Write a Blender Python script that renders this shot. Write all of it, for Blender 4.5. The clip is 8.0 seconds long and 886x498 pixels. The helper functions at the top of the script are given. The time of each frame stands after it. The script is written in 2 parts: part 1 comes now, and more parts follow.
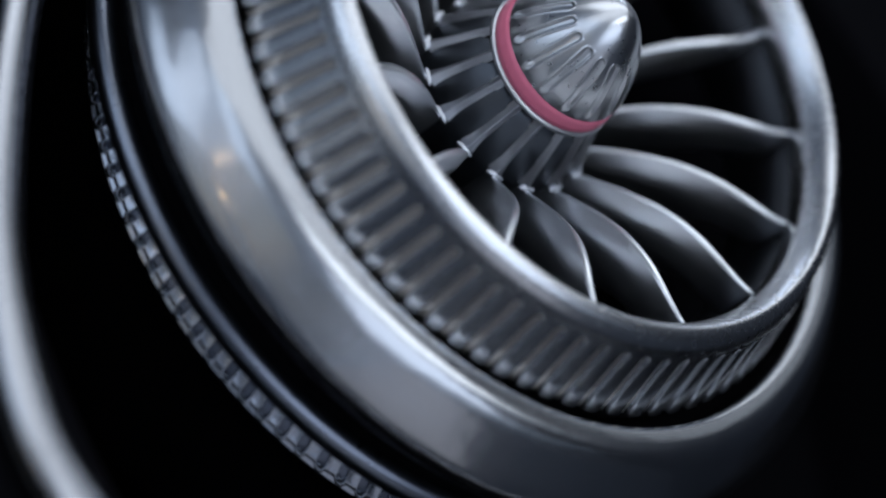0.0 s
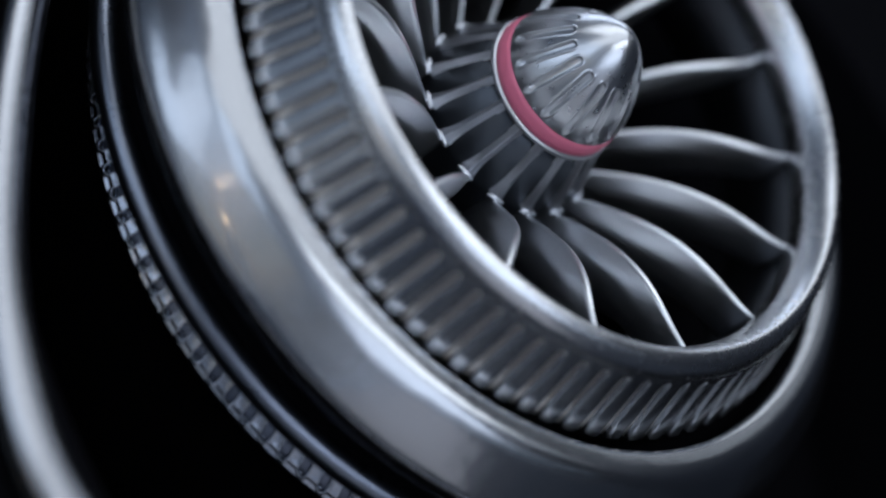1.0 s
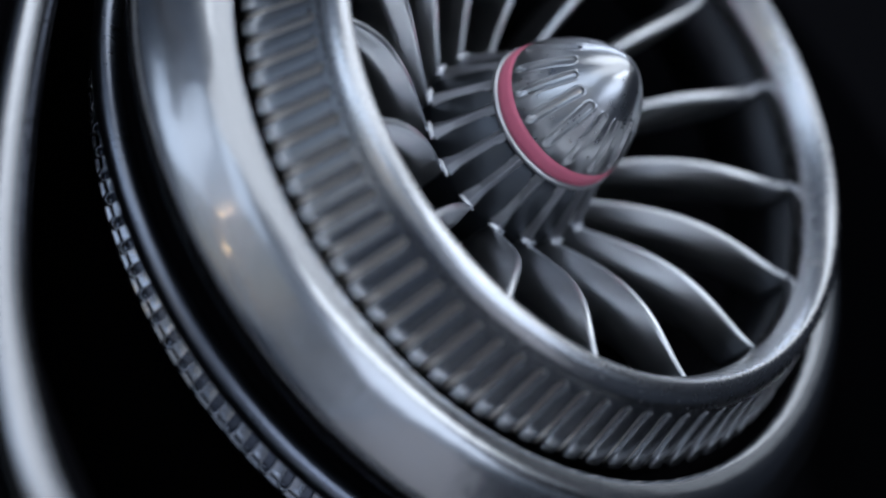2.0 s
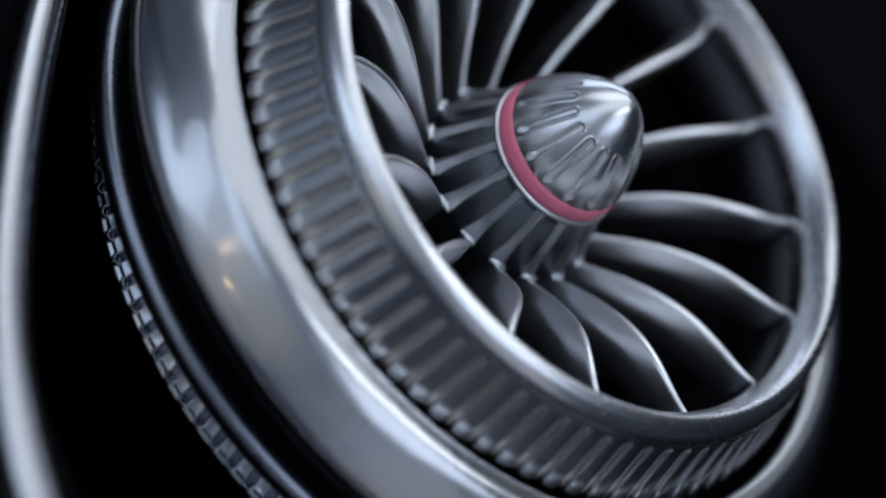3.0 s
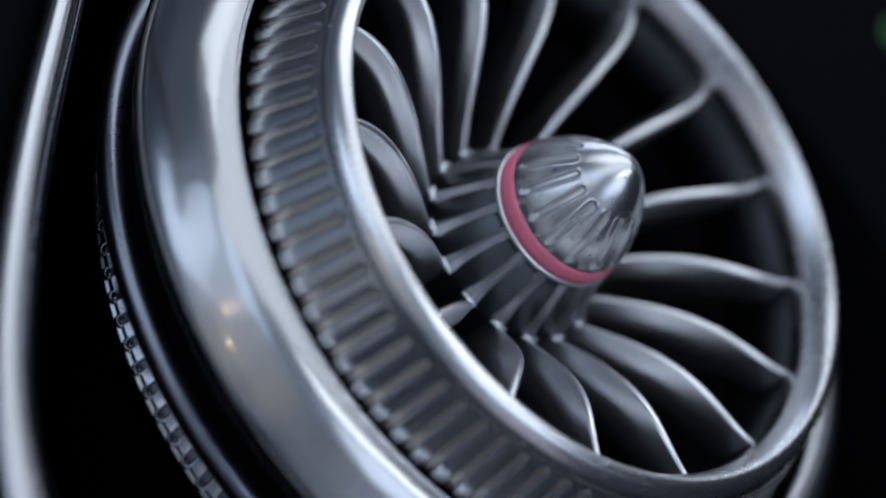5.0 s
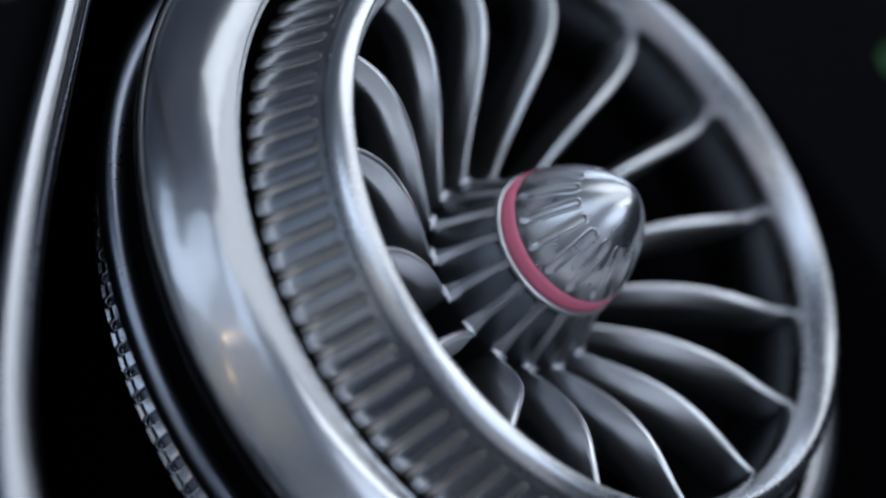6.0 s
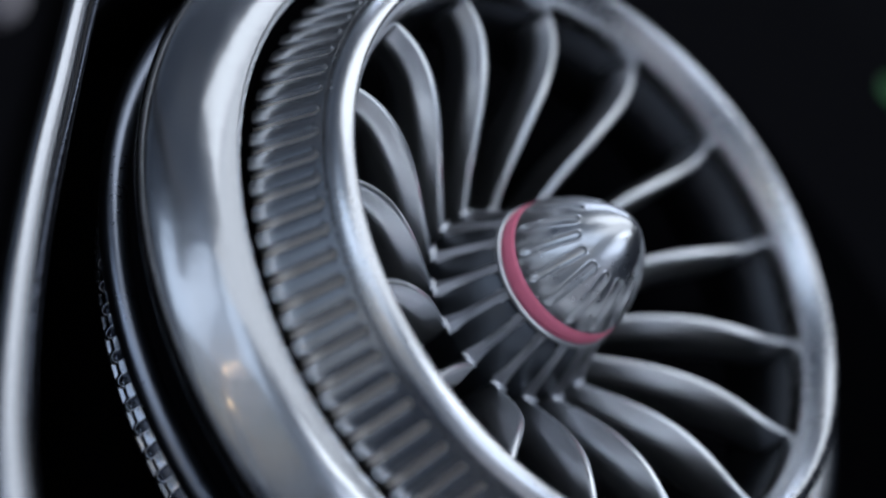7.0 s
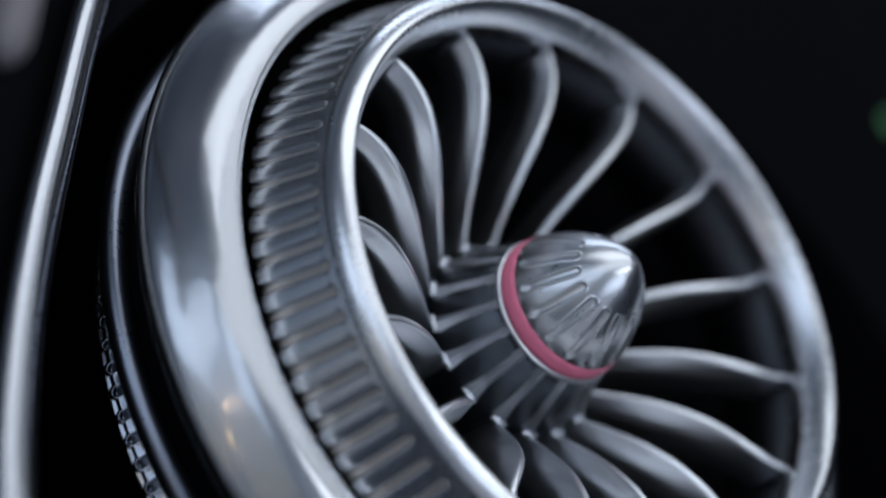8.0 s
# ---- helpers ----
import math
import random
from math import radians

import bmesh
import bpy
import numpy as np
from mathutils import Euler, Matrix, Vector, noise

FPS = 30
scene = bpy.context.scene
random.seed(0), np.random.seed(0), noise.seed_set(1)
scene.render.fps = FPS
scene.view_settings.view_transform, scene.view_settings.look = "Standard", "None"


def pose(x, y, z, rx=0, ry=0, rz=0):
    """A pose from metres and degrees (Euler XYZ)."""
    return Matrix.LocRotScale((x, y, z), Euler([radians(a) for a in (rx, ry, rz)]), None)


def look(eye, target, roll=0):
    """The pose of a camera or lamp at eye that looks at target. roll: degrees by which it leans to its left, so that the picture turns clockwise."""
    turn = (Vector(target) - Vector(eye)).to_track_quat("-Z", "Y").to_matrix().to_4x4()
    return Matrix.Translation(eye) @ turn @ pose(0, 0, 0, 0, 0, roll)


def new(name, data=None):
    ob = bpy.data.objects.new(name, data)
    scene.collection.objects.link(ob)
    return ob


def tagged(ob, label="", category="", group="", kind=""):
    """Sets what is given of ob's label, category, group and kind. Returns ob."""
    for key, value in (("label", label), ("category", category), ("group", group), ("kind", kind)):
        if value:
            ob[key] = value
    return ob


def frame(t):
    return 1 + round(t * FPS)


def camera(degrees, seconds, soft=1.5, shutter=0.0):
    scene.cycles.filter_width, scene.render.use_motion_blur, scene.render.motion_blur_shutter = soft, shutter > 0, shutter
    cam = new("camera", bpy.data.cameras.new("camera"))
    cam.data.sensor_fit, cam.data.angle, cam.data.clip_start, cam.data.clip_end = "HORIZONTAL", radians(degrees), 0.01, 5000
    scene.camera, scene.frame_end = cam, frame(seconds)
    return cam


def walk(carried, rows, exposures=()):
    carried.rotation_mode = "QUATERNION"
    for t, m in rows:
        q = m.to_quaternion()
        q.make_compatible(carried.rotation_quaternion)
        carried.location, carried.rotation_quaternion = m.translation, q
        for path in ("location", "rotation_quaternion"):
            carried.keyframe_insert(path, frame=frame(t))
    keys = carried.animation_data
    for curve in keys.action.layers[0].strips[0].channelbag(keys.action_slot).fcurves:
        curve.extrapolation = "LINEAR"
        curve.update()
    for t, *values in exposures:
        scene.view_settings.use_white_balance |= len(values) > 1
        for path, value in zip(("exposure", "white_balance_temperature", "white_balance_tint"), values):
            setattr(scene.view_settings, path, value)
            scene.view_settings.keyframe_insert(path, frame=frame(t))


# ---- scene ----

# ---------------------------------------------------------------- camera and walk
cam = camera(12.0, 8.0, soft=2.0)
cam.data.dof.use_dof = True
cam.data.dof.focus_distance = 0.456
cam.data.dof.aperture_fstop = 8.2
# t, x, y, z, rx, ry, rz
ROWS = [
    (0.0, 0.00300, 0.00367, 0.89422, 89.075, 0.235, 0.317),
    (0.5, 0.00272, 0.00327, 0.89471, 89.159, 0.214, 0.289),
    (1.0, 0.00239, 0.00281, 0.89531, 89.260, 0.188, 0.255),
    (1.5, 0.00205, 0.00234, 0.89594, 89.365, 0.161, 0.219),
    (3.0, 0.00077, 0.00079, 0.89841, 89.761, 0.061, 0.084),
    (3.5, 0.00037, 0.00037, 0.89921, 89.883, 0.030, 0.041),
    (4.0, 0.00000, 0.00000, 0.90000, 90.000, -0.000, 0.000),
    (4.5, -0.00034, -0.00032, 0.90074, 90.108, -0.027, -0.038),
    (6.0, -0.00134, -0.00111, 0.90300, 90.426, -0.108, -0.153),
    (6.5, -0.00165, -0.00130, 0.90371, 90.522, -0.133, -0.188),
    (7.0, -0.00204, -0.00152, 0.90467, 90.649, -0.165, -0.235),
    (7.5, -0.00242, -0.00170, 0.90562, 90.771, -0.196, -0.281),
    (8.0, -0.00280, -0.00184, 0.90660, 90.895, -0.228, -0.328),
]
scene.view_settings.exposure = 0.17
walk(cam, [(t, pose(x, y, z, rx, ry, rz)) for t, x, y, z, rx, ry, rz in ROWS])

# ---------------------------------------------------------------- frames of reference
MM = 0.001
AXIS = Vector((0.63383, -0.64600, 0.42537)).normalized()      # the way the vent blows
HUB = Vector((0.01250, 0.46885, 0.90698))
SIDE = Vector((0, 0, 1)).cross(AXIS).normalized()
RISE = AXIS.cross(SIDE)
VENT = Matrix((
    (SIDE.x, RISE.x, AXIS.x, HUB.x),
    (SIDE.y, RISE.y, AXIS.y, HUB.y),
    (SIDE.z, RISE.z, AXIS.z, HUB.z),
    (0, 0, 0, 1)))
AHEAD = Vector((-AXIS.x, -AXIS.y, 0)).normalized()            # towards the windscreen
CABIN = Matrix((
    (SIDE.x, AHEAD.x, 0, HUB.x),
    (SIDE.y, AHEAD.y, 0, HUB.y),
    (0, 0, 1, HUB.z),
    (0, 0, 0, 1)))

# ---------------------------------------------------------------- world and lights
world = bpy.data.worlds.new("world")
world.use_nodes = True
scene.world = world
wn = world.node_tree
sky = wn.nodes.new("ShaderNodeTexSky")
sky.sky_type = "NISHITA"
sky.sun_disc = False
sky.sun_elevation = radians(35)
sky.sun_rotation = radians(200)
wn.links.new(sky.outputs[0], wn.nodes["Background"].inputs[0])
wn.nodes["Background"].inputs[1].default_value = 0.012


def fill_light(name, centre, target, width, height, watts, colour):
    """An added area lamp, filling one opening of the unseen cabin with daylight."""
    data = bpy.data.lights.new(name, "AREA")
    data.shape, data.size, data.size_y = "RECTANGLE", width, height
    data.energy, data.color = watts, colour
    ob = new(name, data)
    ob.matrix_world = CABIN @ look(centre, target)
    return ob


DAY = (0.85, 0.915, 1.01)
SHADE = (0.70, 0.87, 1.13)
HAZE = (0.76, 0.875, 1.09)
# fill lamps, placed and powered for the reflections they make in the vent
fill_light("left_fill", (-0.76, -0.42, 0.48), (0, -0.42, 0.42), 0.80, 0.40, 1.1, SHADE)
fill_light("left_low_fill", (-0.76, -0.44, 0.03), (0, -0.44, 0.03), 0.86, 0.48, 0.24, SHADE)
fill_light("left_rear_fill", (-0.76, -1.02, -0.40), (0, -1.02, -0.40), 0.84, 0.36, 0.18, HAZE)
fill_light("right_fill", (0.96, -0.45, 0.50), (0, -0.45, 0.42), 0.74, 0.40, 0.28, DAY)
fill_light("overhead_fill", (-0.05, -0.82, 0.71), (-0.05, -0.82, 0), 1.42, 0.80, 3.5, DAY)
fill_light("overhead_front_fill", (0.22, -0.20, 0.71), (0.22, -0.20, 0), 0.96, 0.40, 1.75, DAY)
fill_light("rear_fill", (0.15, -1.58, 0.46), (0.15, 0, 0.30), 1.30, 0.36, 3.9, DAY)
fill_light("rear_low_fill", (-0.24, -1.58, -0.20), (-0.24, 0, -0.20), 1.06, 0.60, 3.0, HAZE)
fill_light("front_fill", (0.50, 0.32, 0.52), (0.50, -0.3, 0.1), 0.72, 0.36, 1.8, HAZE)

# ---------------------------------------------------------------- materials


def material(name, colour, metal=0.0, rough=0.4, grain=0.0, grain_scale=400.0, stretch=(1, 1, 1), spread=0.1, bump=0.0, coat=0.0, specular=0.5, wave=0.0):
    """A surface with mottling at a coarse and a fine scale, in metres of the thing itself."""
    m = bpy.data.materials.new(name)
    m.use_nodes = True
    nt = m.node_tree
    b = nt.nodes["Principled BSDF"]
    b.inputs["Metallic"].default_value = metal
    b.inputs["Coat Weight"].default_value = coat
    b.inputs["Specular IOR Level"].default_value = specular
    b.inputs["Coat Roughness"].default_value = 0.06
    tc = nt.nodes.new("ShaderNodeTexCoord")
    mp = nt.nodes.new("ShaderNodeMapping")
    mp.inputs["Scale"].default_value = stretch
    nt.links.new(tc.outputs["Object"], mp.inputs[0])
    fine = nt.nodes.new("ShaderNodeTexNoise")
    fine.inputs["Scale"].default_value = grain_scale
    fine.inputs["Detail"].default_value = 5
    coarse = nt.nodes.new("ShaderNodeTexNoise")
    coarse.inputs["Scale"].default_value = grain_scale / 12
    coarse.inputs["Detail"].default_value = 3
    nt.links.new(mp.outputs[0], fine.inputs["Vector"])
    nt.links.new(tc.outputs["Object"], coarse.inputs["Vector"])
    both = nt.nodes.new("ShaderNodeMath")
    both.operation = "ADD"
    nt.links.new(fine.outputs[0], both.inputs[0])
    nt.links.new(coarse.outputs[0], both.inputs[1])
    tone = nt.nodes.new("ShaderNodeMapRange")
    tone.inputs["From Min"].default_value, tone.inputs["From Max"].default_value = 0.6, 1.4
    tone.inputs["To Min"].default_value, tone.inputs["To Max"].default_value = 1 - spread, 1 + spread
    nt.links.new(both.outputs[0], tone.inputs[0])
    mix = nt.nodes.new("ShaderNodeVectorMath")
    mix.operation = "SCALE"
    mix.inputs[0].default_value = colour
    nt.links.new(tone.outputs[0], mix.inputs["Scale"])
    nt.links.new(mix.outputs[0], b.inputs["Base Color"])
    ro = nt.nodes.new("ShaderNodeMapRange")
    ro.inputs["From Min"].default_value, ro.inputs["From Max"].default_value = 0.6, 1.4
    ro.inputs["To Min"].default_value, ro.inputs["To Max"].default_value = max(0.02, rough - grain), rough + grain
    nt.links.new(both.outputs[0], ro.inputs[0])
    nt.links.new(ro.outputs[0], b.inputs["Roughness"])
    if bump:
        bp = nt.nodes.new("ShaderNodeBump")
        bp.inputs["Strength"].default_value = bump
        bp.inputs["Distance"].default_value = 0.0001
        nt.links.new(fine.outputs[0], bp.inputs["Height"])
        nt.links.new(bp.outputs[0], b.inputs["Normal"])
        if wave:
            # slow unevenness of the plated plastic
            slow = nt.nodes.new("ShaderNodeTexNoise")
            slow.inputs["Scale"].default_value = 190
            slow.inputs["Detail"].default_value = 2
            nt.links.new(tc.outputs["Object"], slow.inputs["Vector"])
            sway = nt.nodes.new("ShaderNodeBump")
            sway.inputs["Strength"].default_value = wave
            sway.inputs["Distance"].default_value = 0.0001
            nt.links.new(slow.outputs[0], sway.inputs["Height"])
            nt.links.new(sway.outputs[0], bp.inputs["Normal"])
            nt.links.new(sway.outputs[0], b.inputs["Coat Normal"])
    return m


SATIN = material("satin silver plating", (0.485, 0.50, 0.525), 1.0, 0.24, 0.02, 900, spread=0.01, bump=0.10, coat=1.0, wave=0.8)
LIP = material("polished silver plating", (0.78, 0.795, 0.82), 1.0, 0.27, 0.01, 900, spread=0.01, bump=0.05, wave=0.3)
RIBS = material("ribbed silver plating", (0.76, 0.78, 0.81), 1.0, 0.26, 0.01, 1200, spread=0.02)
BLADE = material("blade silver plating", (0.90, 0.92, 0.95), 1.0, 0.30, 0.02, 900, stretch=(1, 1, 5), spread=0.03, bump=0.12)
# hub core darkened to paint the dim reflections between the ridges
HUBM = material("hub plating with shade painted in", (0.10, 0.112, 0.13), 1.0, 0.38, 0.02, 1500, spread=0.02)
FLUTE = material("fluted hub plating", (0.66, 0.68, 0.73), 1.0, 0.34, 0.01, 1500, spread=0.01)
CHROME = material("bright chrome", (0.66, 0.68, 0.71), 1.0, 0.28, 0.01, 1200, spread=0.02)
# silver slot floors, with the warm lamp reflections painted in as a tint
GROOVE = material("slot plating tinted by warm reflections", (0.84, 0.79, 0.73), 1.0, 0.34, 0.0, 1200, spread=0.02)
SMOKED = material("dark chrome", (0.27, 0.29, 0.33), 1.0, 0.25, 0.05, 1200, spread=0.05, bump=0.1)
TOOTH = material("dark chrome knurling", (0.38, 0.41, 0.47), 1.0, 0.20, 0.05, 1200, spread=0.05, bump=0.1)
RED = material("red enamel", (0.98, 0.24, 0.37), 0.0, 0.38, 0.05, 1500, spread=0.05)
PIANO = material("piano black lacquer", (0.006, 0.006, 0.008), 0.0, 0.22, 0.03, 600)
BLACK = material("black moulded plastic", (0.003, 0.003, 0.004), 0.0, 0.85, 0.08, 2500, bump=0.3, specular=0.03)
RINGM = material("smoked black plating", (0.16, 0.18, 0.23), 1.0, 0.28, 0.03, 900, spread=0.03)
GLOSS = material("satin black plating", (0.24, 0.265, 0.32), 1.0, 0.29, 0.03, 900, spread=0.05)
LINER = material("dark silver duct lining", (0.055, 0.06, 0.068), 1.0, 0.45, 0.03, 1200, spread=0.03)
STALK = material("grey satin plastic", (0.17, 0.155, 0.165), 0.0, 0.5, 0.05, 900, spread=0.05)
BRUSHED = material("matt silver plating", (0.64, 0.66, 0.70), 1.0, 0.38, 0.03, 1200, spread=0.03)
HEADLINER = material("light grey headliner", (0.50, 0.51, 0.53), 0.0, 0.95, 0.03, 900, bump=0.4)
VISOR = material("dark grey headliner cloth", (0.24, 0.27, 0.32), 0.0, 0.95, 0.03, 900, bump=0.4)
TRIM = material("chrome trim plating", (0.54, 0.555, 0.585), 1.0, 0.27, 0.0, 900, spread=0.01)
CARPET = material("dark grey cabin carpet", (0.024, 0.031, 0.044), 0.0, 0.95, 0.03, 600, spread=0.15, bump=0.4)
NIGHT = material("near-black door lining", (0.014, 0.019, 0.030), 0.0, 0.9, 0.05, 900, bump=0.4)
GREY = material("light blue-grey cabin leather", (0.52, 0.59, 0.68), 0.0, 0.6, 0.05, 700, spread=0.08, bump=0.3)
PALE = material("pale taupe carpet", (0.60, 0.57, 0.57), 0.0, 0.95, 0.03, 300, spread=0.15, bump=0.4)
CLOTH = material("dark grey cabin lining", (0.045, 0.062, 0.10), 0.0, 0.9, 0.05, 900, bump=0.4)

SATIN.node_tree.nodes["Principled BSDF"].inputs["Coat IOR"].default_value = 1.9
SATIN.node_tree.nodes["Principled BSDF"].inputs["Coat Roughness"].default_value = 0.09

# ---------------------------------------------------------------- mesh helpers


def finish(name, bm, mat, parent=None, label="", smooth=True):
    bmesh.ops.recalc_face_normals(bm, faces=bm.faces)
    me = bpy.data.meshes.new(name)
    bm.to_mesh(me)
    bm.free()
    for p in me.polygons:
        p.use_smooth = smooth
    me.materials.append(mat)
    ob = new(name, me)
    if parent is not None:
        ob.parent = parent
    if label:
        ob["label"] = label
    return ob


def part(name, bm, mat, parent, label=""):
    return finish(name, bm, mat, parent, label)


def again(ob, m):
    """One more piece on the same mesh, under the same parent."""
    twin = new(ob.name.split(".")[0], ob.data)
    twin.parent = ob.parent
    twin.matrix_local = m
    return twin


def rounded(points, turns=3):
    """Corner cutting of a closed outline."""
    pts = [Vector(p) for p in points]
    for _ in range(turns):
        out = []
        for i, p in enumerate(pts):
            q = pts[(i + 1) % len(pts)]
            out += [p * 0.75 + q * 0.25, p * 0.25 + q * 0.75]
        pts = out
    return pts


def curve_through(points, steps):
    """A smooth open line through points."""
    pts = [Vector(p) for p in points]
    line = []
    for i in range(len(pts) - 1):
        p0, p1, p2, p3 = (pts[min(max(k, 0), len(pts) - 1)] for k in (i - 1, i, i + 1, i + 2))
        for k in range(steps):
            f = k / steps
            line.append(0.5 * (2 * p1 + (p2 - p0) * f + (2 * p0 - 5 * p1 + 4 * p2 - p3) * f * f + (3 * p1 - p0 - 3 * p2 + p3) * f ** 3))
    return line + [pts[-1]]


def lathe(outline, segments=192):
    """Closed outline of (radius, height) in millimetres, turned about z."""
    bm = bmesh.new()
    rings = []
    for k in range(segments):
        c, s = math.cos(2 * math.pi * k / segments), math.sin(2 * math.pi * k / segments)
        rings.append([bm.verts.new((p[0] * c * MM, p[0] * s * MM, p[1] * MM)) for p in outline])
    n = len(outline)
    for k in range(segments):
        a, b = rings[k], rings[(k + 1) % segments]
        for i in range(n):
            j = (i + 1) % n
            bm.faces.new((a[i], b[i], b[j], a[j]))
    return bm


def spin(degrees):
    return Matrix.Rotation(radians(degrees), 4, "Z")


def box(x0, x1, y0, y1, z0, z1, bevel=0.0):
    bm = bmesh.new()
    bmesh.ops.create_cube(bm, size=1, matrix=Matrix.LocRotScale(((x0 + x1) / 2, (y0 + y1) / 2, (z0 + z1) / 2), None, (x1 - x0, y1 - y0, z1 - z0)))
    if bevel:
        bmesh.ops.bevel(bm, geom=bm.edges[:], offset=bevel, segments=3, profile=0.5, affect="EDGES")
    return bm


# ---------------------------------------------------------------- the vent
def build_vent():
    vent = tagged(new("air_vent"), "round turbine-shaped car air vent in satin silver with a red band", "air vent")
    vent.matrix_world = VENT

    # body ring with its rounded inner lip
    part("body_ring", lathe(rounded([(42.3, -7.0), (42.25, -3.4), (42.3, -2.4), (42.85, -2.0), (43.7, -2.05), (44.6, -2.2), (45.5, -2.55), (46.7, -3.5), (47.9, -4.85), (49.5, -6.7), (50.7, -8.5), (50.7, -10.4), (49.6, -10.9), (46.0, -11.2)]), 256),
         SATIN, vent, "wide satin silver outer ring")

    # black ring behind it
    part("black_ring", lathe(rounded([(46.4, -16.4), (48.1, -16.3), (49.25, -17.1), (49.5, -18.6), (48.3, -19.6), (46.4, -19.8)]), 256),
         GLOSS, vent, "satin black outer ring")

    part("gap_floor", lathe([(38.5, -7.6), (43.4, -7.6), (43.4, -8.4), (38.5, -8.4)], 128), BLACK, vent, "black floor of the gap behind the ribs")
    part("spacer", lathe([(44.0, -11.8), (46.8, -12.2), (46.8, -20.6), (44.0, -20.6)], 128), BLACK, vent, "black spacer behind the outer ring")

    # ribbed ring: a cone carrying wide ribs with scooped slots between them
    rib_count, first = 80, 203.9
    back, front = Vector((40.84, -3.70)), Vector((37.50, 5.31))
    along = (front - back).normalized()
    out = Vector((along.y, -along.x))
    length = (front - back).length
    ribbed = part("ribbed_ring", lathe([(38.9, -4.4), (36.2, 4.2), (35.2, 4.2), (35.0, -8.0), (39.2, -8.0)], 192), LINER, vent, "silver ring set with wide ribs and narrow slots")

    def make_rib():
        """One pitch of the ring: a flat rib with a rounded rear end between two half slots that end in a scoop."""
        bm = bmesh.new()
        half_slot, wall, depth, slot_end, tail = 0.50, 0.38, 0.62, length - 1.10, 0.75
        xs = [-1 + 2 * k / 32 for k in range(33)]
        ys = [-1.2 + 0.3 * k for k in range(4)] + [0.06 * k for k in range(9)] + [0.6 + 0.2 * k for k in range(5)] + [1.8 + 0.5 * k for k in range(9)] + [length - 3.0 + k / 8 for k in range(25)]
        turn = math.pi / rib_count
        grid = []
        for v in ys:
            c = back + along * v
            row = []
            for x in xs:
                u, pitch = abs(x) * turn * c.x, turn * c.x
                s = math.hypot(pitch - u, max(0.0, v - slot_end)) - half_slot
                d = s
                if v < 4.0:
                    wide = pitch - half_slot
                    qx, qy = max(0.0, u - wide + tail), max(0.0, tail - v)
                    d = min(s, tail - math.hypot(qx, qy)) if qy > 0 else s
                f = max(0.0, min(1.0, (d + 0.55 * wall) / wall))
                h = -depth * (0.5 + 0.5 * math.cos(math.pi * f)) - 0.10 * min(1.0, max(0.0, -d / half_slot))
                h -= 0.09 * min(1.0, u / (pitch - half_slot)) ** 2 * (v < slot_end)
                if v < 0.45:
                    h -= 0.40 * (1 - math.sqrt(1 - (1 - max(0.0, v) / 0.45) ** 2))
                if v < 0:
                    h -= 2.0 * min(1.0, -v)
                p = c + out * h
                a = x * turn + 0.3 * v / length / c.x
                row.append((bm.verts.new((p.x * math.cos(a) * MM, p.x * math.sin(a) * MM, p.y * MM)), d))
            grid.append(row)
        for a, b in zip(grid, grid[1:]):
            for k in range(len(xs) - 1):
                four = (a[k], a[k + 1], b[k + 1], b[k])
                f = bm.faces.new([q[0] for q in four])
                f.material_index = 1 if sum(q[1] for q in four) / 4 < -0.12 else 0
        return bm

    rib = part("rib", make_rib(), RIBS, ribbed)
    rib.data.materials.append(GROOVE)
    rib.matrix_local = spin(first)
    for k in range(1, rib_count):
        again(rib, spin(first + 360 * k / rib_count))

    # front lip: a rolled bead that grows out of the ribbed cone and flares into the duct
    bead = [(37.50, 5.31), (37.37, 5.78), (37.14, 6.34), (36.80, 6.88), (36.32, 7.39), (35.72, 7.78), (35.2, 7.88), (34.76, 7.48), (34.3, 6.85), (33.9, 6.1), (33.5, 5.2), (33.42, 4.4), (33.6, 2.4)]
    part("front_lip", lathe(curve_through(bead, 5) + [Vector((35.2, 2.4)), Vector((36.6, 4.0))], 256), LIP, vent, "polished silver rolled front lip")

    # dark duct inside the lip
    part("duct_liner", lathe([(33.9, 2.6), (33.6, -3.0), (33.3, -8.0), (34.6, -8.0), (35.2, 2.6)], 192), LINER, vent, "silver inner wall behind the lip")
    part("duct_wall", lathe([(33.0, -8.2), (32.0, -30.0), (34.5, -31.0), (34.5, -8.2)], 128), BLACK, vent, "black inner duct wall")
    part("duct_floor", lathe([(1.0, -30.0), (33.5, -30.0), (33.5, -32.0), (1.0, -32.0)], 64), BLACK, vent, "black duct floor")

    # blades
    r0, z0, p0 = 11.9, -7.59, radians(102.15)
    r1, z1, p1 = 33.55, 3.33, radians(95.77)

    def edge(s):
        r = r0 + (r1 - r0) * s
        z = z0 + (z1 - z0) * s + s * (1 - s) * (7.52 + 17.71 * s - 13.61 * s * s)
        a = p0 + (p1 - p0) * s + s * (1 - s) * (0.112 - 0.525 * s + 0.038 * s * s)
        return Vector((r * math.cos(a), r * math.sin(a), z))

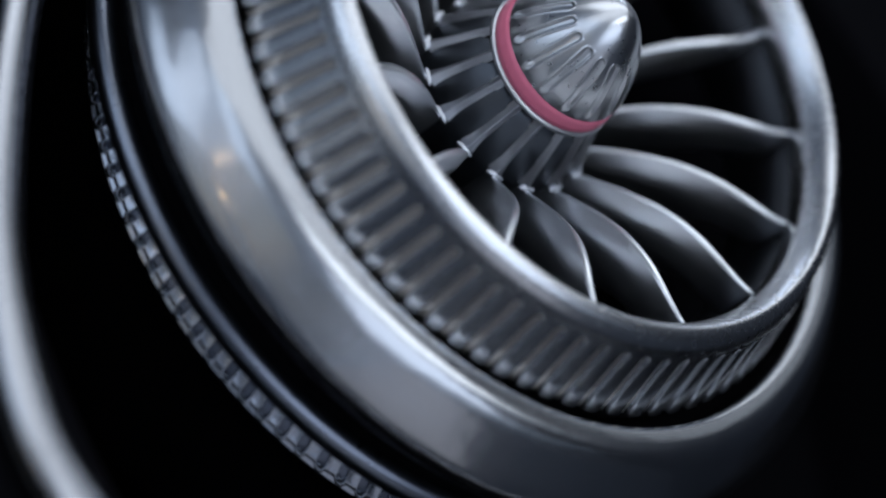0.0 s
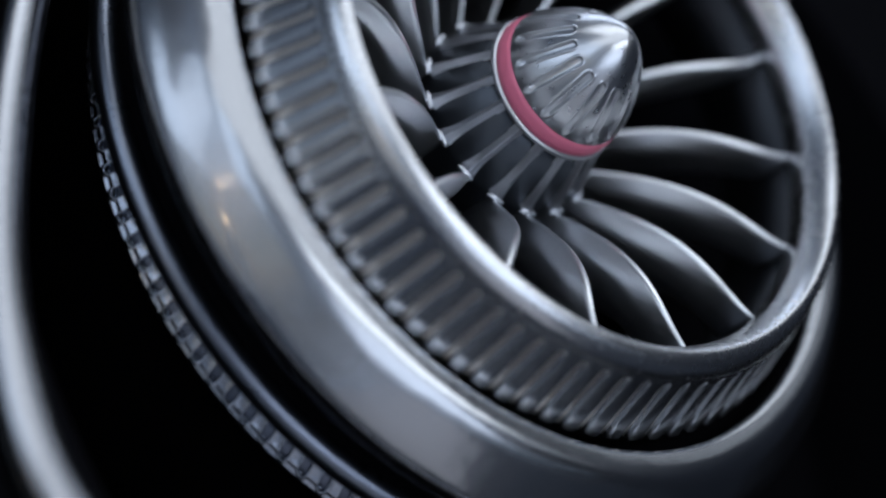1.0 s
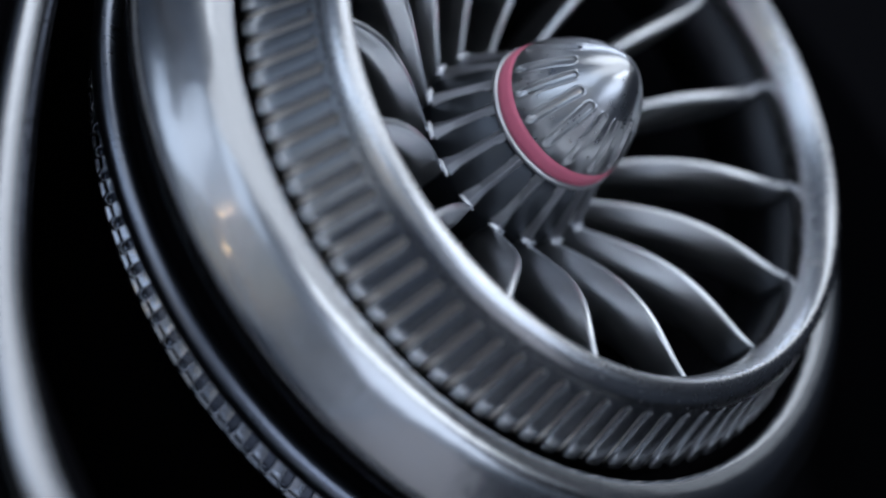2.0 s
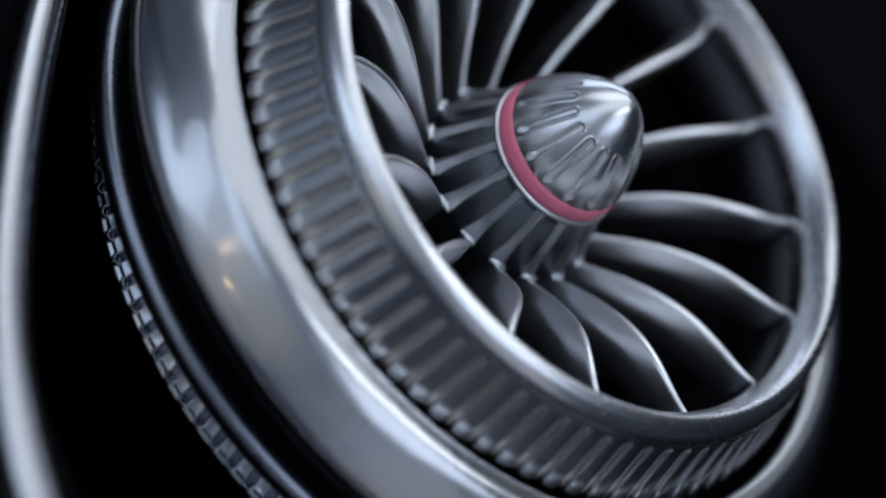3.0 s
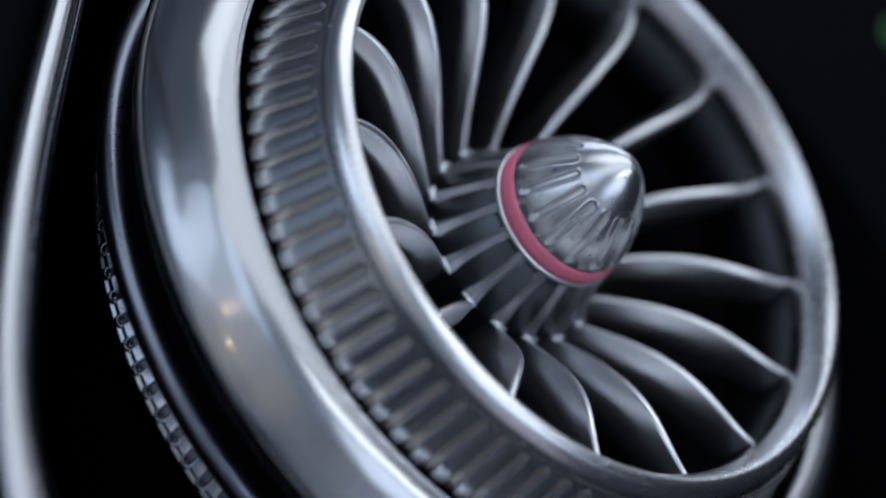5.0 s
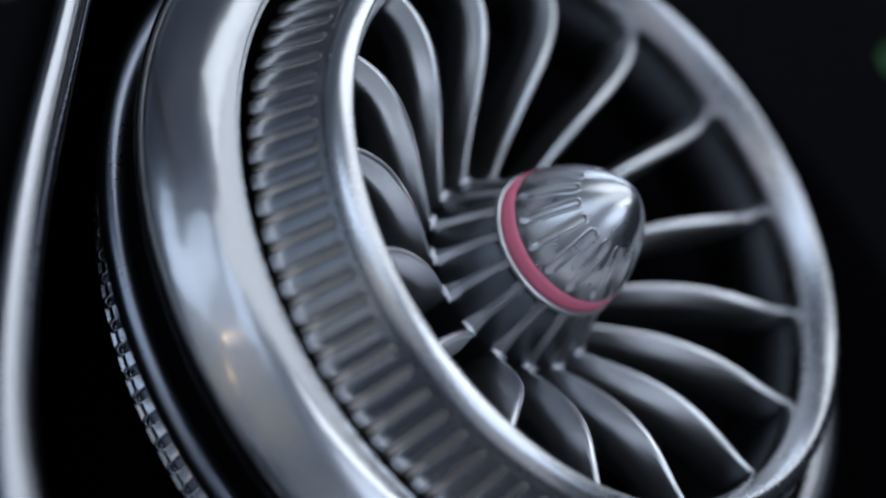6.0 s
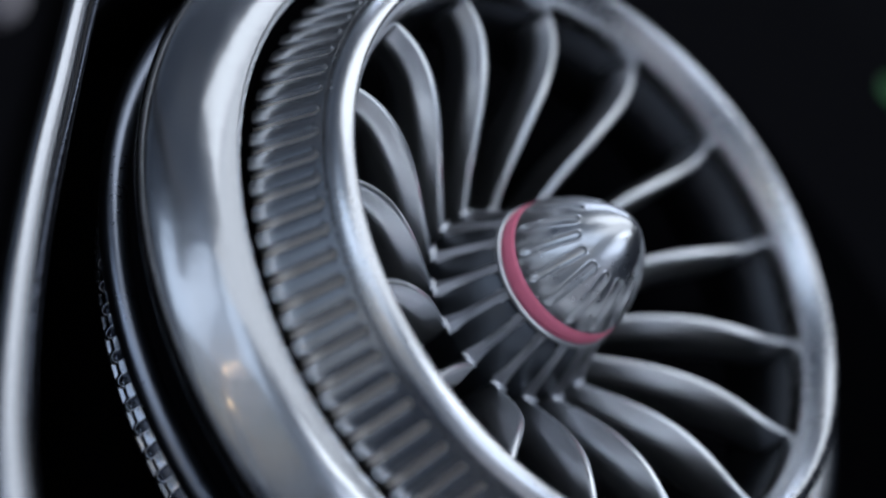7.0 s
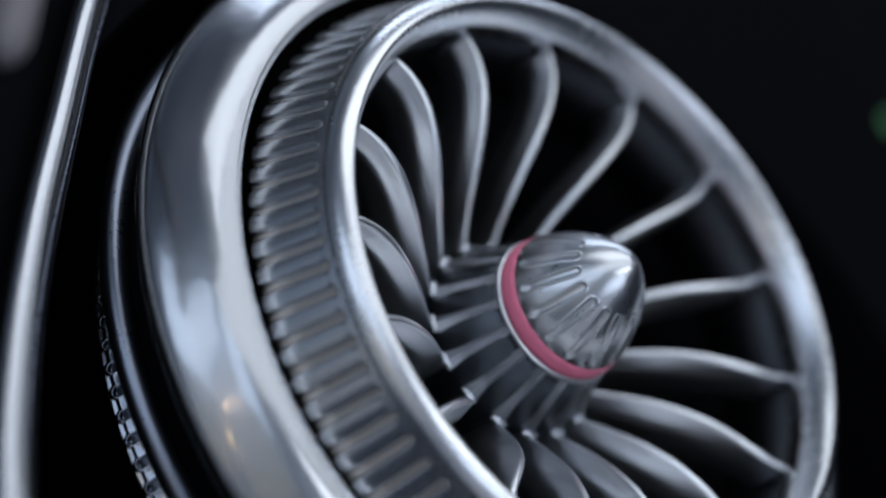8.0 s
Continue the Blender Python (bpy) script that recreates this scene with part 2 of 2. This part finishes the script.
    def make_blade():
        bm = bmesh.new()
        steps, rings = 28, []
        for k in range(steps + 1):
            s = -0.12 + 1.12 * k / steps
            p = edge(s)
            t = (edge(min(1, s + 0.02)) - edge(s - 0.02)).normalized()
            radial = Vector((p.x, p.y, 0)).normalized()
            tang = Vector((-radial.y, radial.x, 0))
            chord = 5.8 + 5.0 * max(0.0, 1 - max(s, 0.0)) ** 2.5
            half = 0.30 + 0.20 * math.sin(math.pi * min(1.0, max(0.0, s)) ** 1.3)
            swell = max(0.0, 1 - max(s, 0.0)) ** 1.7 * min(1.0, 0.12 + 3.0 * max(s, 0.0))
            lower, upper = 0.12 + 1.60 * swell, 0.10 + 0.92 * math.sin(math.pi / 2 * min(1.0, max(0.0, (s - 0.15) / 0.45)))
            back_way = (Vector((0, 0, -1)) - tang * 0.02).normalized()
            back_way = back_way.lerp((back_way - t * back_way.dot(t)).normalized(), min(1.0, max(0.0, s * 2.2))).normalized()
            side = t.cross(back_way).normalized()
            ring = []
            for j in range(7):
                a = math.pi * j / 6
                ring.append(p + back_way * (half * (1 - math.sin(a))) + side * (half * math.cos(a)))

            def fat(d, bulge, run):
                """Half the thickness at a depth: a slanted facet that rolls over a shoulder into the flat."""
                x = (d - half) / run
                x = x if x < 0.65 else 1.0 if x > 1.35 else x - (x - 0.65) ** 2 / 1.4
                return half + bulge * x - (0.15 + 0.5 * bulge) * (d / chord) ** 2

            depths = (0.75, 1.0, 1.3, 1.6, 1.9, 2.2, 2.5, 2.8, 3.2, 3.8, 4.6, chord)
            for d in depths:
                ring.append(p + back_way * d + tang * (0.35 * (d / chord) ** 2) - side * fat(d, lower, 2.3))
            for d in depths[::-1]:
                ring.append(p + back_way * d + tang * (0.35 * (d / chord) ** 2) + side * fat(d, upper, 1.8))
            rings.append([bm.verts.new(q * MM) for q in ring])
        n = len(rings[0])
        for a, b in zip(rings, rings[1:]):
            for i in range(n):
                bm.faces.new((a[i], a[(i + 1) % n], b[(i + 1) % n], b[i]))
        bm.faces.new(rings[0])
        bm.faces.new(rings[-1][::-1])
        return bm

    blade = part("blade", make_blade(), BLADE, vent)
    for k in range(1, 16):
        again(blade, spin(22.5 * k))

    # hub with ridges that run up to the band; dark core colour paints the shade between
    hub = part("hub", lathe(rounded([(7.95, 0.2), (11.05, -7.6), (11.2, -8.6), (11.2, -29.8), (2.0, -29.8), (2.0, 0.2)], 1), 128), HUBM, vent, "tapered satin hub with silver ridges, shade between them painted dark")

    def make_ridge():
        """One soft ridge along the hub, with a short bar at its foot."""
        bm = bmesh.new()
        rings = []
        for k in range(15):
            g = k / 14
            flare = max(0.0, 1 - g / 0.3) ** 2
            r, z = 11.05 - 3.10 * g, -7.7 + 7.8 * g
            w, tall = 0.82 - 0.16 * g + 0.25 * flare, 0.85 - 0.22 * g + 0.15 * flare
            ring = []
            for i in range(21):
                x = -1 + i / 10
                h = tall * (1.12 - math.sqrt(x * x + 0.0144)) ** 1.4 - 0.10
                ring.append(bm.verts.new(((r + 0.93 * h - 0.04 * x * x) * MM, w * x * MM, (z + 0.37 * h) * MM)))
            rings.append(ring)
        for r, q in zip(rings, rings[1:]):
            for i in range(20):
                bm.faces.new((r[i], r[i + 1], q[i + 1], q[i]))
        bmesh.ops.create_uvsphere(bm, u_segments=14, v_segments=8, radius=0.45 * MM, matrix=Matrix.Translation((11.75 * MM, 0, -7.6 * MM)) @ Matrix.Diagonal((0.9, 2.7, 0.9, 1)))
        return bm

    ridge = part("ridge", make_ridge(), FLUTE, hub, "rounded silver ridge")
    ridge.matrix_local = spin(102.15)
    for k in range(1, 16):
        again(ridge, spin(102.15 + 22.5 * k))

    # silver rim and red band
    part("band_rim", lathe(rounded([(8.0, 0.6), (8.72, 0.4), (8.86, 0.1), (8.78, -0.25), (7.5, -0.4)], 2), 128), BRUSHED, vent, "thin bright silver rim")
    part("red_band", lathe(rounded([(7.0, 0.2), (8.62, 0.3), (8.5, 1.6), (8.25, 2.7), (7.0, 2.8)], 1), 128), RED, vent, "matt red band round the hub")

    # nose cone with sunk flutes and a bead at the foot of each
    bm = bmesh.new()
    up = np.sin(np.linspace(0, 1, 120) ** 0.8 * math.pi / 2)
    up[-1] = 0.99995
    zs, rs = 2.6 + 10.3 * up, 8.25 * (1 - up ** 1.28) ** 0.61
    seg, rings = 480, []
    for z, r in zip(zs, rs):
        ring = []
        for k in range(seg):
            a = 2 * math.pi * k / seg
            off = (math.degrees(a) - 126.54 + 11.25) % 22.5 - 11.25
            x = radians(off) * max(r, 0.3)
            g = (z - 3.6) / 5.3
            d = 0.0
            if -0.1 < g < 1.1:
                half = 0.44 + 0.06 * min(max(g, 0), 1)
                over = max(0.0, -g, g - 1) * 5.3
                e = math.hypot(x, over) / half
                if e < 1:
                    d = -0.34 * (1 - e ** 4)
                elif e < 1.55:
                    d = 0.10 * math.sin((e - 1) / 0.55 * math.pi)
            e = math.hypot(x, z - 3.55) / 0.36
            if e < 1:
                d += 0.26 * math.cos(e * math.pi / 2)
            rr = max(r, 0.0) + d
            ring.append(bm.verts.new((rr * math.cos(a) * MM, rr * math.sin(a) * MM, z * MM)))
        rings.append(ring)
    for a, b in zip(rings, rings[1:]):
        for k in range(seg):
            bm.faces.new((a[k], a[(k + 1) % seg], b[(k + 1) % seg], b[k]))
    bm.faces.new(rings[-1])
    part("nose_cone", bm, CHROME, vent, "bright chrome nose cone with sunk flutes")

    # black tube that carries the vent in the dashboard
    part("mount", lathe(rounded([(34.8, -19.0), (43.0, -19.5), (42.0, -29.0), (40.0, -57.6), (34.8, -57.6)], 1), 96), BLACK, vent, "black mounting tube")

    # knurled collar at the back
    COLLAR_TURN = 1.7
    teeth, tooth_first = 103, 190.55
    collar = part("rear_collar", lathe(rounded([(42.0, -20.6), (44.0, -21.4), (46.4, -24.1), (45.8, -25.6), (42.0, -26.0), (41.0, -23.0)], 1), 256), RINGM, vent, "smoked black knurled collar")
    collar.matrix_local = Matrix.Translation(VENT.to_3x3().inverted() @ Vector((0.80, 0, -1.2)) * MM) @ spin(COLLAR_TURN)
    part("flange", lathe(rounded([(45.2, -24.1), (46.6, -23.95), (46.75, -24.15), (46.6, -24.5), (45.2, -24.6)], 1), 256), SMOKED, collar, "thin dark chrome flange")
    a, b = Vector((46.62, -24.15)), Vector((43.9, -21.15))
    way = (b - a).normalized()
    nrm = Vector((way.y, -way.x))
    span = (b - a).length
    bm = bmesh.new()
    grid = []
    for j in range(33):
        y = span * j / 32
        c = a + way * y
        half_pitch = math.pi / teeth * c.x
        row = []
        for i in range(33):
            x = -1 + i / 16
            u = half_pitch - abs(x) * half_pitch
            slot = math.hypot(u, max(0.0, 0.92 - y)) - 0.50
            edge_f = max(0.0, min(1.0, (max(y - 0.62, 0.32 - slot) + 0.20) / 0.45))
            slot_f = max(0.0, min(1.0, (slot + 0.10) / 0.20))
            pad = max(0.0, 1 - (u - half_pitch) ** 2 / 0.5) * max(0.0, min(1.0, (y - 0.7) / 0.5))
            h = 0.12 * (0.5 - 0.5 * math.cos(math.pi * edge_f)) + 0.58 * (0.5 - 0.5 * math.cos(math.pi * slot_f)) - 0.05 * pad - 0.38
            q = c + nrm * h
            ang = x * math.pi / teeth - 0.8 * (y / span - 0.5) / c.x
            row.append(bm.verts.new((q.x * math.cos(ang) * MM, q.x * math.sin(ang) * MM, q.y * MM)))
        grid.append(row)
    for p, q in zip(grid, grid[1:]):
        for i in range(32):
            bm.faces.new((p[i], p[i + 1], q[i + 1], q[i]))
    tooth = part("tooth", bm, TOOTH, collar)
    tooth.matrix_local = spin(tooth_first)
    for k in range(1, teeth):
        again(tooth, spin(tooth_first + 360 * k / teeth))
    return vent


build_vent()


# ---------------------------------------------------------------- dashboard round the vent
def bar_point(g):
    """The trim's centre line in the plane of the fascia, millimetres."""
    pts = [(-19, 74), (-30, 60), (-41.6, 44.4), (-50.5, 30.0), (-58.6, 16.6), (-65.8, 2.6), (-71.4, -11.4), (-73.8, -23.5), (-74.0, -34.8), (-70.7, -44), (-64, -56), (-52, -68), (-36, -77), (-14, -82), (10, -82)]
    x = g * (len(pts) - 1)
    i = min(int(x), len(pts) - 2)
    f = x - i
    p = [Vector(pts[min(max(k, 0), len(pts) - 1)]) for k in (i - 1, i, i + 1, i + 2)]
    return 0.5 * (2 * p[1] + (p[2] - p[0]) * f + (2 * p[0] - 5 * p[1] + 4 * p[2] - p[3]) * f * f + (3 * p[1] - p[0] - 3 * p[2] + p[3]) * f ** 3)


def strip(bm, shift, width, height, level, n=90):
    """A rounded strip along the trim's line, shifted sideways, in millimetres."""
    rings = []
    for k in range(n + 1):
        g = k / n
        p = bar_point(g)
        t = (bar_point(min(1, g + 0.005)) - bar_point(max(0, g - 0.005))).normalized()
        s = Vector((-t.y, t.x))
        w = width * (0.75 + 1.75 * min(1, g * 1.4))
        ring = []
        for j in range(16):
            a = 2 * math.pi * j / 16
            q = p + s * (shift + w * math.cos(a))
            ring.append(bm.verts.new((q.x * MM, q.y * MM, (level + height * math.sin(a)) * MM)))
        rings.append(ring)
    for a, b in zip(rings, rings[1:]):
        for j in range(16):
            bm.faces.new((a[j], a[(j + 1) % 16], b[(j + 1) % 16], b[j]))
    bm.faces.new(rings[0])
    bm.faces.new(rings[-1])
    return bm


def build_trim():
    trim = tagged(new("trim_strip"), "slim curved chrome trim strip set in the black dashboard", "trim strip")
    trim.matrix_world = VENT
    part("bar", strip(bmesh.new(), 0, 1.15, 1.5, -14.3), TRIM, trim, "rounded chrome bar")
    part("backing", strip(bmesh.new(), 1.7, 1.7, 1.6, -16.4), PIANO, trim, "glossy black backing strip")
    part("edge_bead", strip(bmesh.new(), 2.6, 0.12, 0.2, -14.9), RINGM, trim, "hair-thin chrome edge")


build_trim()


def build_fascia():
    """A black dashboard face with a round recess that holds the vent."""
    rim = 75.0
    outline = [(0.5, -58.0), (58.0, -57.5), (70.0, -46.0), (73.5, -24.0), (rim, -17.5), (108.0, -18.0), (300.0, -40.0), (300.0, -90.0), (0.5, -90.0)]
    ob = finish("dashboard", lathe(outline, 160), BLACK, smooth=False)
    ob.matrix_world = VENT @ Matrix.Translation((8 * MM, -18 * MM, 0))
    tagged(ob, "black moulded dashboard face with a round recess", "dashboard", kind="structure")


build_fascia()


# ---------------------------------------------------------------- unseen cabin panels, added to close the place and shape reflections
def shell(name, x0, x1, y0, y1, z0, z1, mat, label):
    ob = finish(name, box(x0, x1, y0, y1, z0, z1), mat, smooth=False)
    ob.matrix_world = CABIN
    return tagged(ob, label, name.split("_")[0], kind="structure")


# tones of these panels are set by what the vent's metal reflects
shell("floor", -0.8, 1.0, -1.6, 0.6, -0.75, -0.70, CARPET, "dark grey cabin carpet")
# pale sheet added to put a pinkish reflection low on the body ring
shell("floor_mat", -0.77, -0.04, -1.55, -0.45, -0.70, -0.685, PALE, "unseen pale taupe mat, added as a reflector on the floor")
shell("ceiling_front", -0.8, 1.0, 0.01, 0.6, 0.72, 0.76, VISOR, "unseen dark grey ceiling panel at the front")
shell("ceiling_front_left", -0.8, -0.27, -0.41, 0.01, 0.72, 0.76, VISOR, "unseen dark grey ceiling panel beside the front overhead lamp")
shell("ceiling_front_right", 0.71, 1.0, -0.41, 0.01, 0.72, 0.76, VISOR, "unseen dark grey ceiling panel beside the front overhead lamp")
shell("ceiling_rear", -0.8, 1.0, -1.6, -1.23, 0.72, 0.76, HEADLINER, "unseen light grey ceiling panel at the rear")
shell("ceiling_left", -0.8, -0.76, -1.23, -0.41, 0.72, 0.76, HEADLINER, "unseen light grey ceiling panel beside the overhead lamp")
shell("ceiling_right", 0.66, 1.0, -1.23, -0.41, 0.72, 0.76, HEADLINER, "unseen light grey ceiling panel beside the overhead lamp")
shell("wall_back_low", -0.8, 1.0, -1.65, -1.6, -0.75, -0.51, GREY, "unseen light blue-grey panel low at the rear")
shell("wall_back_beam", -0.8, 1.0, -1.65, -1.6, 0.11, 0.27, GREY, "unseen light blue-grey panel between the rear lamps")
shell("wall_back_side", 0.30, 1.0, -1.65, -1.6, -0.51, 0.11, NIGHT, "unseen near-black panel at the rear right")
shell("wall_back_left", -0.8, -0.51, -1.65, -1.6, 0.27, 0.72, GREY, "unseen light blue-grey panel at the rear left")
shell("wall_back_right", 0.81, 1.0, -1.65, -1.6, 0.27, 0.72, CLOTH, "unseen dark grey panel at the rear right corner")
shell("wall_left_sill", -0.82, -0.77, -0.60, 0.6, -0.75, -0.21, CLOTH, "unseen dark grey panel low on the left")
shell("wall_left_rear_sill", -0.82, -0.77, -1.6, -0.60, -0.75, -0.60, GREY, "unseen light blue-grey panel low on the left rear")
shell("wall_left_rear", -0.82, -0.77, -1.6, -0.88, -0.20, 0.76, VISOR, "unseen dark grey panel on the left rear")
shell("wall_left_corner", -0.82, -0.77, -1.6, -1.45, -0.60, -0.20, VISOR, "unseen dark grey panel in the left rear corner")
shell("wall_left_header", -0.82, -0.77, -0.88, 0.08, 0.69, 0.76, GREY, "unseen light blue-grey panel above the left opening")
shell("wall_left_front", -0.82, -0.77, 0.0, 0.6, -0.21, 0.76, GREY, "unseen light blue-grey panel on the left front")
shell("wall_right_low", 0.97, 1.02, -1.6, 0.6, -0.75, 0.28, NIGHT, "unseen near-black panel low on the right")
shell("wall_right_rear", 0.97, 1.02, -1.6, -0.82, 0.28, 0.76, NIGHT, "unseen near-black panel beside the right opening")
shell("wall_right_front", 0.97, 1.02, -0.08, 0.6, 0.28, 0.76, NIGHT, "unseen near-black panel beside the right opening")
shell("wall_front_left", -0.77, 0.12, 0.34, 0.40, 0.30, 0.72, VISOR, "unseen dark grey panel beside the front opening")
shell("wall_front_right", 0.88, 0.97, 0.34, 0.40, 0.30, 0.72, VISOR, "unseen dark grey panel beside the front opening")
shell("wall_back_header", -0.51, 0.81, -1.65, -1.6, 0.64, 0.72, GREY, "unseen light blue-grey panel above the rear opening")
shell("wall_dash_beam", -0.77, 0.97, 0.16, 0.34, -0.35, 0.06, BLACK, "black dashboard beam that carries the fascia")
shell("wall_front", -0.8, 1.0, 0.34, 0.40, -0.75, 0.30, GREY, "unseen light blue-grey panel low at the front")


# ---------------------------------------------------------------- small things on the dashboard
def build_lever():
    """A stalk that reaches out from the dashboard beside the trim."""
    lever = tagged(new("control_stalk"), "slim grey control stalk with a rounded end on the dashboard", "stalk")
    lever.matrix_world = VENT
    pts = [Vector(q) for q in ((-82.5, 20.0, 14.0), (-78.0, 27.5, 14.0), (-72.0, 38.0, 12.0), (-64.0, 55.0, 2.0), (-58.0, 70.0, -14.0), (-57.0, 73.0, -19.0))]
    bm = bmesh.new()
    rings = []
    for k in range(41):
        x = k / 40 * (len(pts) - 1)
        i = min(int(x), len(pts) - 2)
        p = pts[i].lerp(pts[i + 1], x - i)
        t = (pts[i + 1] - pts[i]).normalized()
        s = t.cross(Vector((0, 0, 1))).normalized()
        w = t.cross(s)
        r = 2.5 * math.sqrt(1 - max(0.0, (4 - k) / 4.2) ** 2)
        rings.append([bm.verts.new((p + s * r * math.cos(2 * math.pi * j / 20) + w * r * math.sin(2 * math.pi * j / 20)) * MM) for j in range(20)])
    for a, b in zip(rings, rings[1:]):
        for j in range(20):
            bm.faces.new((a[j], a[(j + 1) % 20], b[(j + 1) % 20], b[j]))
    bm.faces.new(rings[0])
    bm.faces.new(rings[-1])
    part("arm", bm, STALK, lever)
    part("foot", finish_foot(), BLACK, lever, "black rubber boot")


def finish_foot():
    bm = lathe([(2.4, -13.5), (3.6, -15.0), (4.4, -19.5), (0.5, -19.5), (0.5, -13.5)], 32)
    bmesh.ops.translate(bm, verts=bm.verts, vec=(-57.5 * MM, 72.0 * MM, 0))
    return bm


build_lever()


def build_indicator():
    """A small green tell-tale."""
    lamp = tagged(new("indicator_lamp"), "small dim green indicator lamp in the black dashboard", "indicator lamp")
    lamp.matrix_world = VENT @ Matrix.Translation((98.2 * MM, 36.5 * MM, -18.9 * MM)) @ Matrix.Scale(1.08, 4)
    glow = bpy.data.materials.new("green glow")
    glow.use_nodes = True
    b = glow.node_tree.nodes["Principled BSDF"]
    b.inputs["Base Color"].default_value = (0.02, 0.10, 0.03, 1)
    b.inputs["Emission Color"].default_value = (0.15, 0.9, 0.25, 1)
    b.inputs["Emission Strength"].default_value = 0.06
    part("lens", lathe([(0.05, 1.6), (0.8, 1.45), (1.5, 0.9), (1.9, 0.0), (0.05, 0.0)], 32), glow, lamp, "domed green lens")
    part("ring", lathe(rounded([(1.8, -0.6), (1.9, 0.5), (2.5, 0.4), (2.6, -0.6)], 1), 32), BLACK, lamp, "black ring")


build_indicator()


# added post out of view: carries the lamps and tones the ring's reflection
shell("pillar_post", -0.755, -0.735, -0.475, -0.385, -0.52, 0.72, GREY, "unseen light blue-grey post, added in the left opening")


def build_reading_lamp(y, z):
    lamp = tagged(new("reading_lamp"), "small warm reading lamp on the grey door post", "lamp", group="reading lamps on the door post")
    lamp.matrix_world = CABIN @ Matrix.Translation((-0.735, y, z))
    glow = bpy.data.materials.get("warm glow")
    if glow is None:
        glow = bpy.data.materials.new("warm glow")
        glow.use_nodes = True
        b = glow.node_tree.nodes["Principled BSDF"]
        b.inputs["Base Color"].default_value = (0.8, 0.7, 0.5, 1)
        b.inputs["Emission Color"].default_value = (1.0, 0.70, 0.38, 1)
        b.inputs["Emission Strength"].default_value = 30.0
    bm = bmesh.new()
    bmesh.ops.create_uvsphere(bm, u_segments=20, v_segments=12, radius=0.007, matrix=Matrix.Translation((0.010, 0, 0)))
    part("bulb", bm, glow, lamp, "glowing warm bulb")
    bm = bmesh.new()
    bmesh.ops.create_cone(bm, cap_ends=True, segments=24, radius1=0.018, radius2=0.012, depth=0.008, matrix=Matrix.Translation((0.004, 0, 0)) @ Matrix.Rotation(radians(90), 4, "Y"))
    part("base", bm, CHROME, lamp, "chrome base")


for y, z in ((-0.44, 0.245), (-0.42, 0.115)):
    build_reading_lamp(y, z)
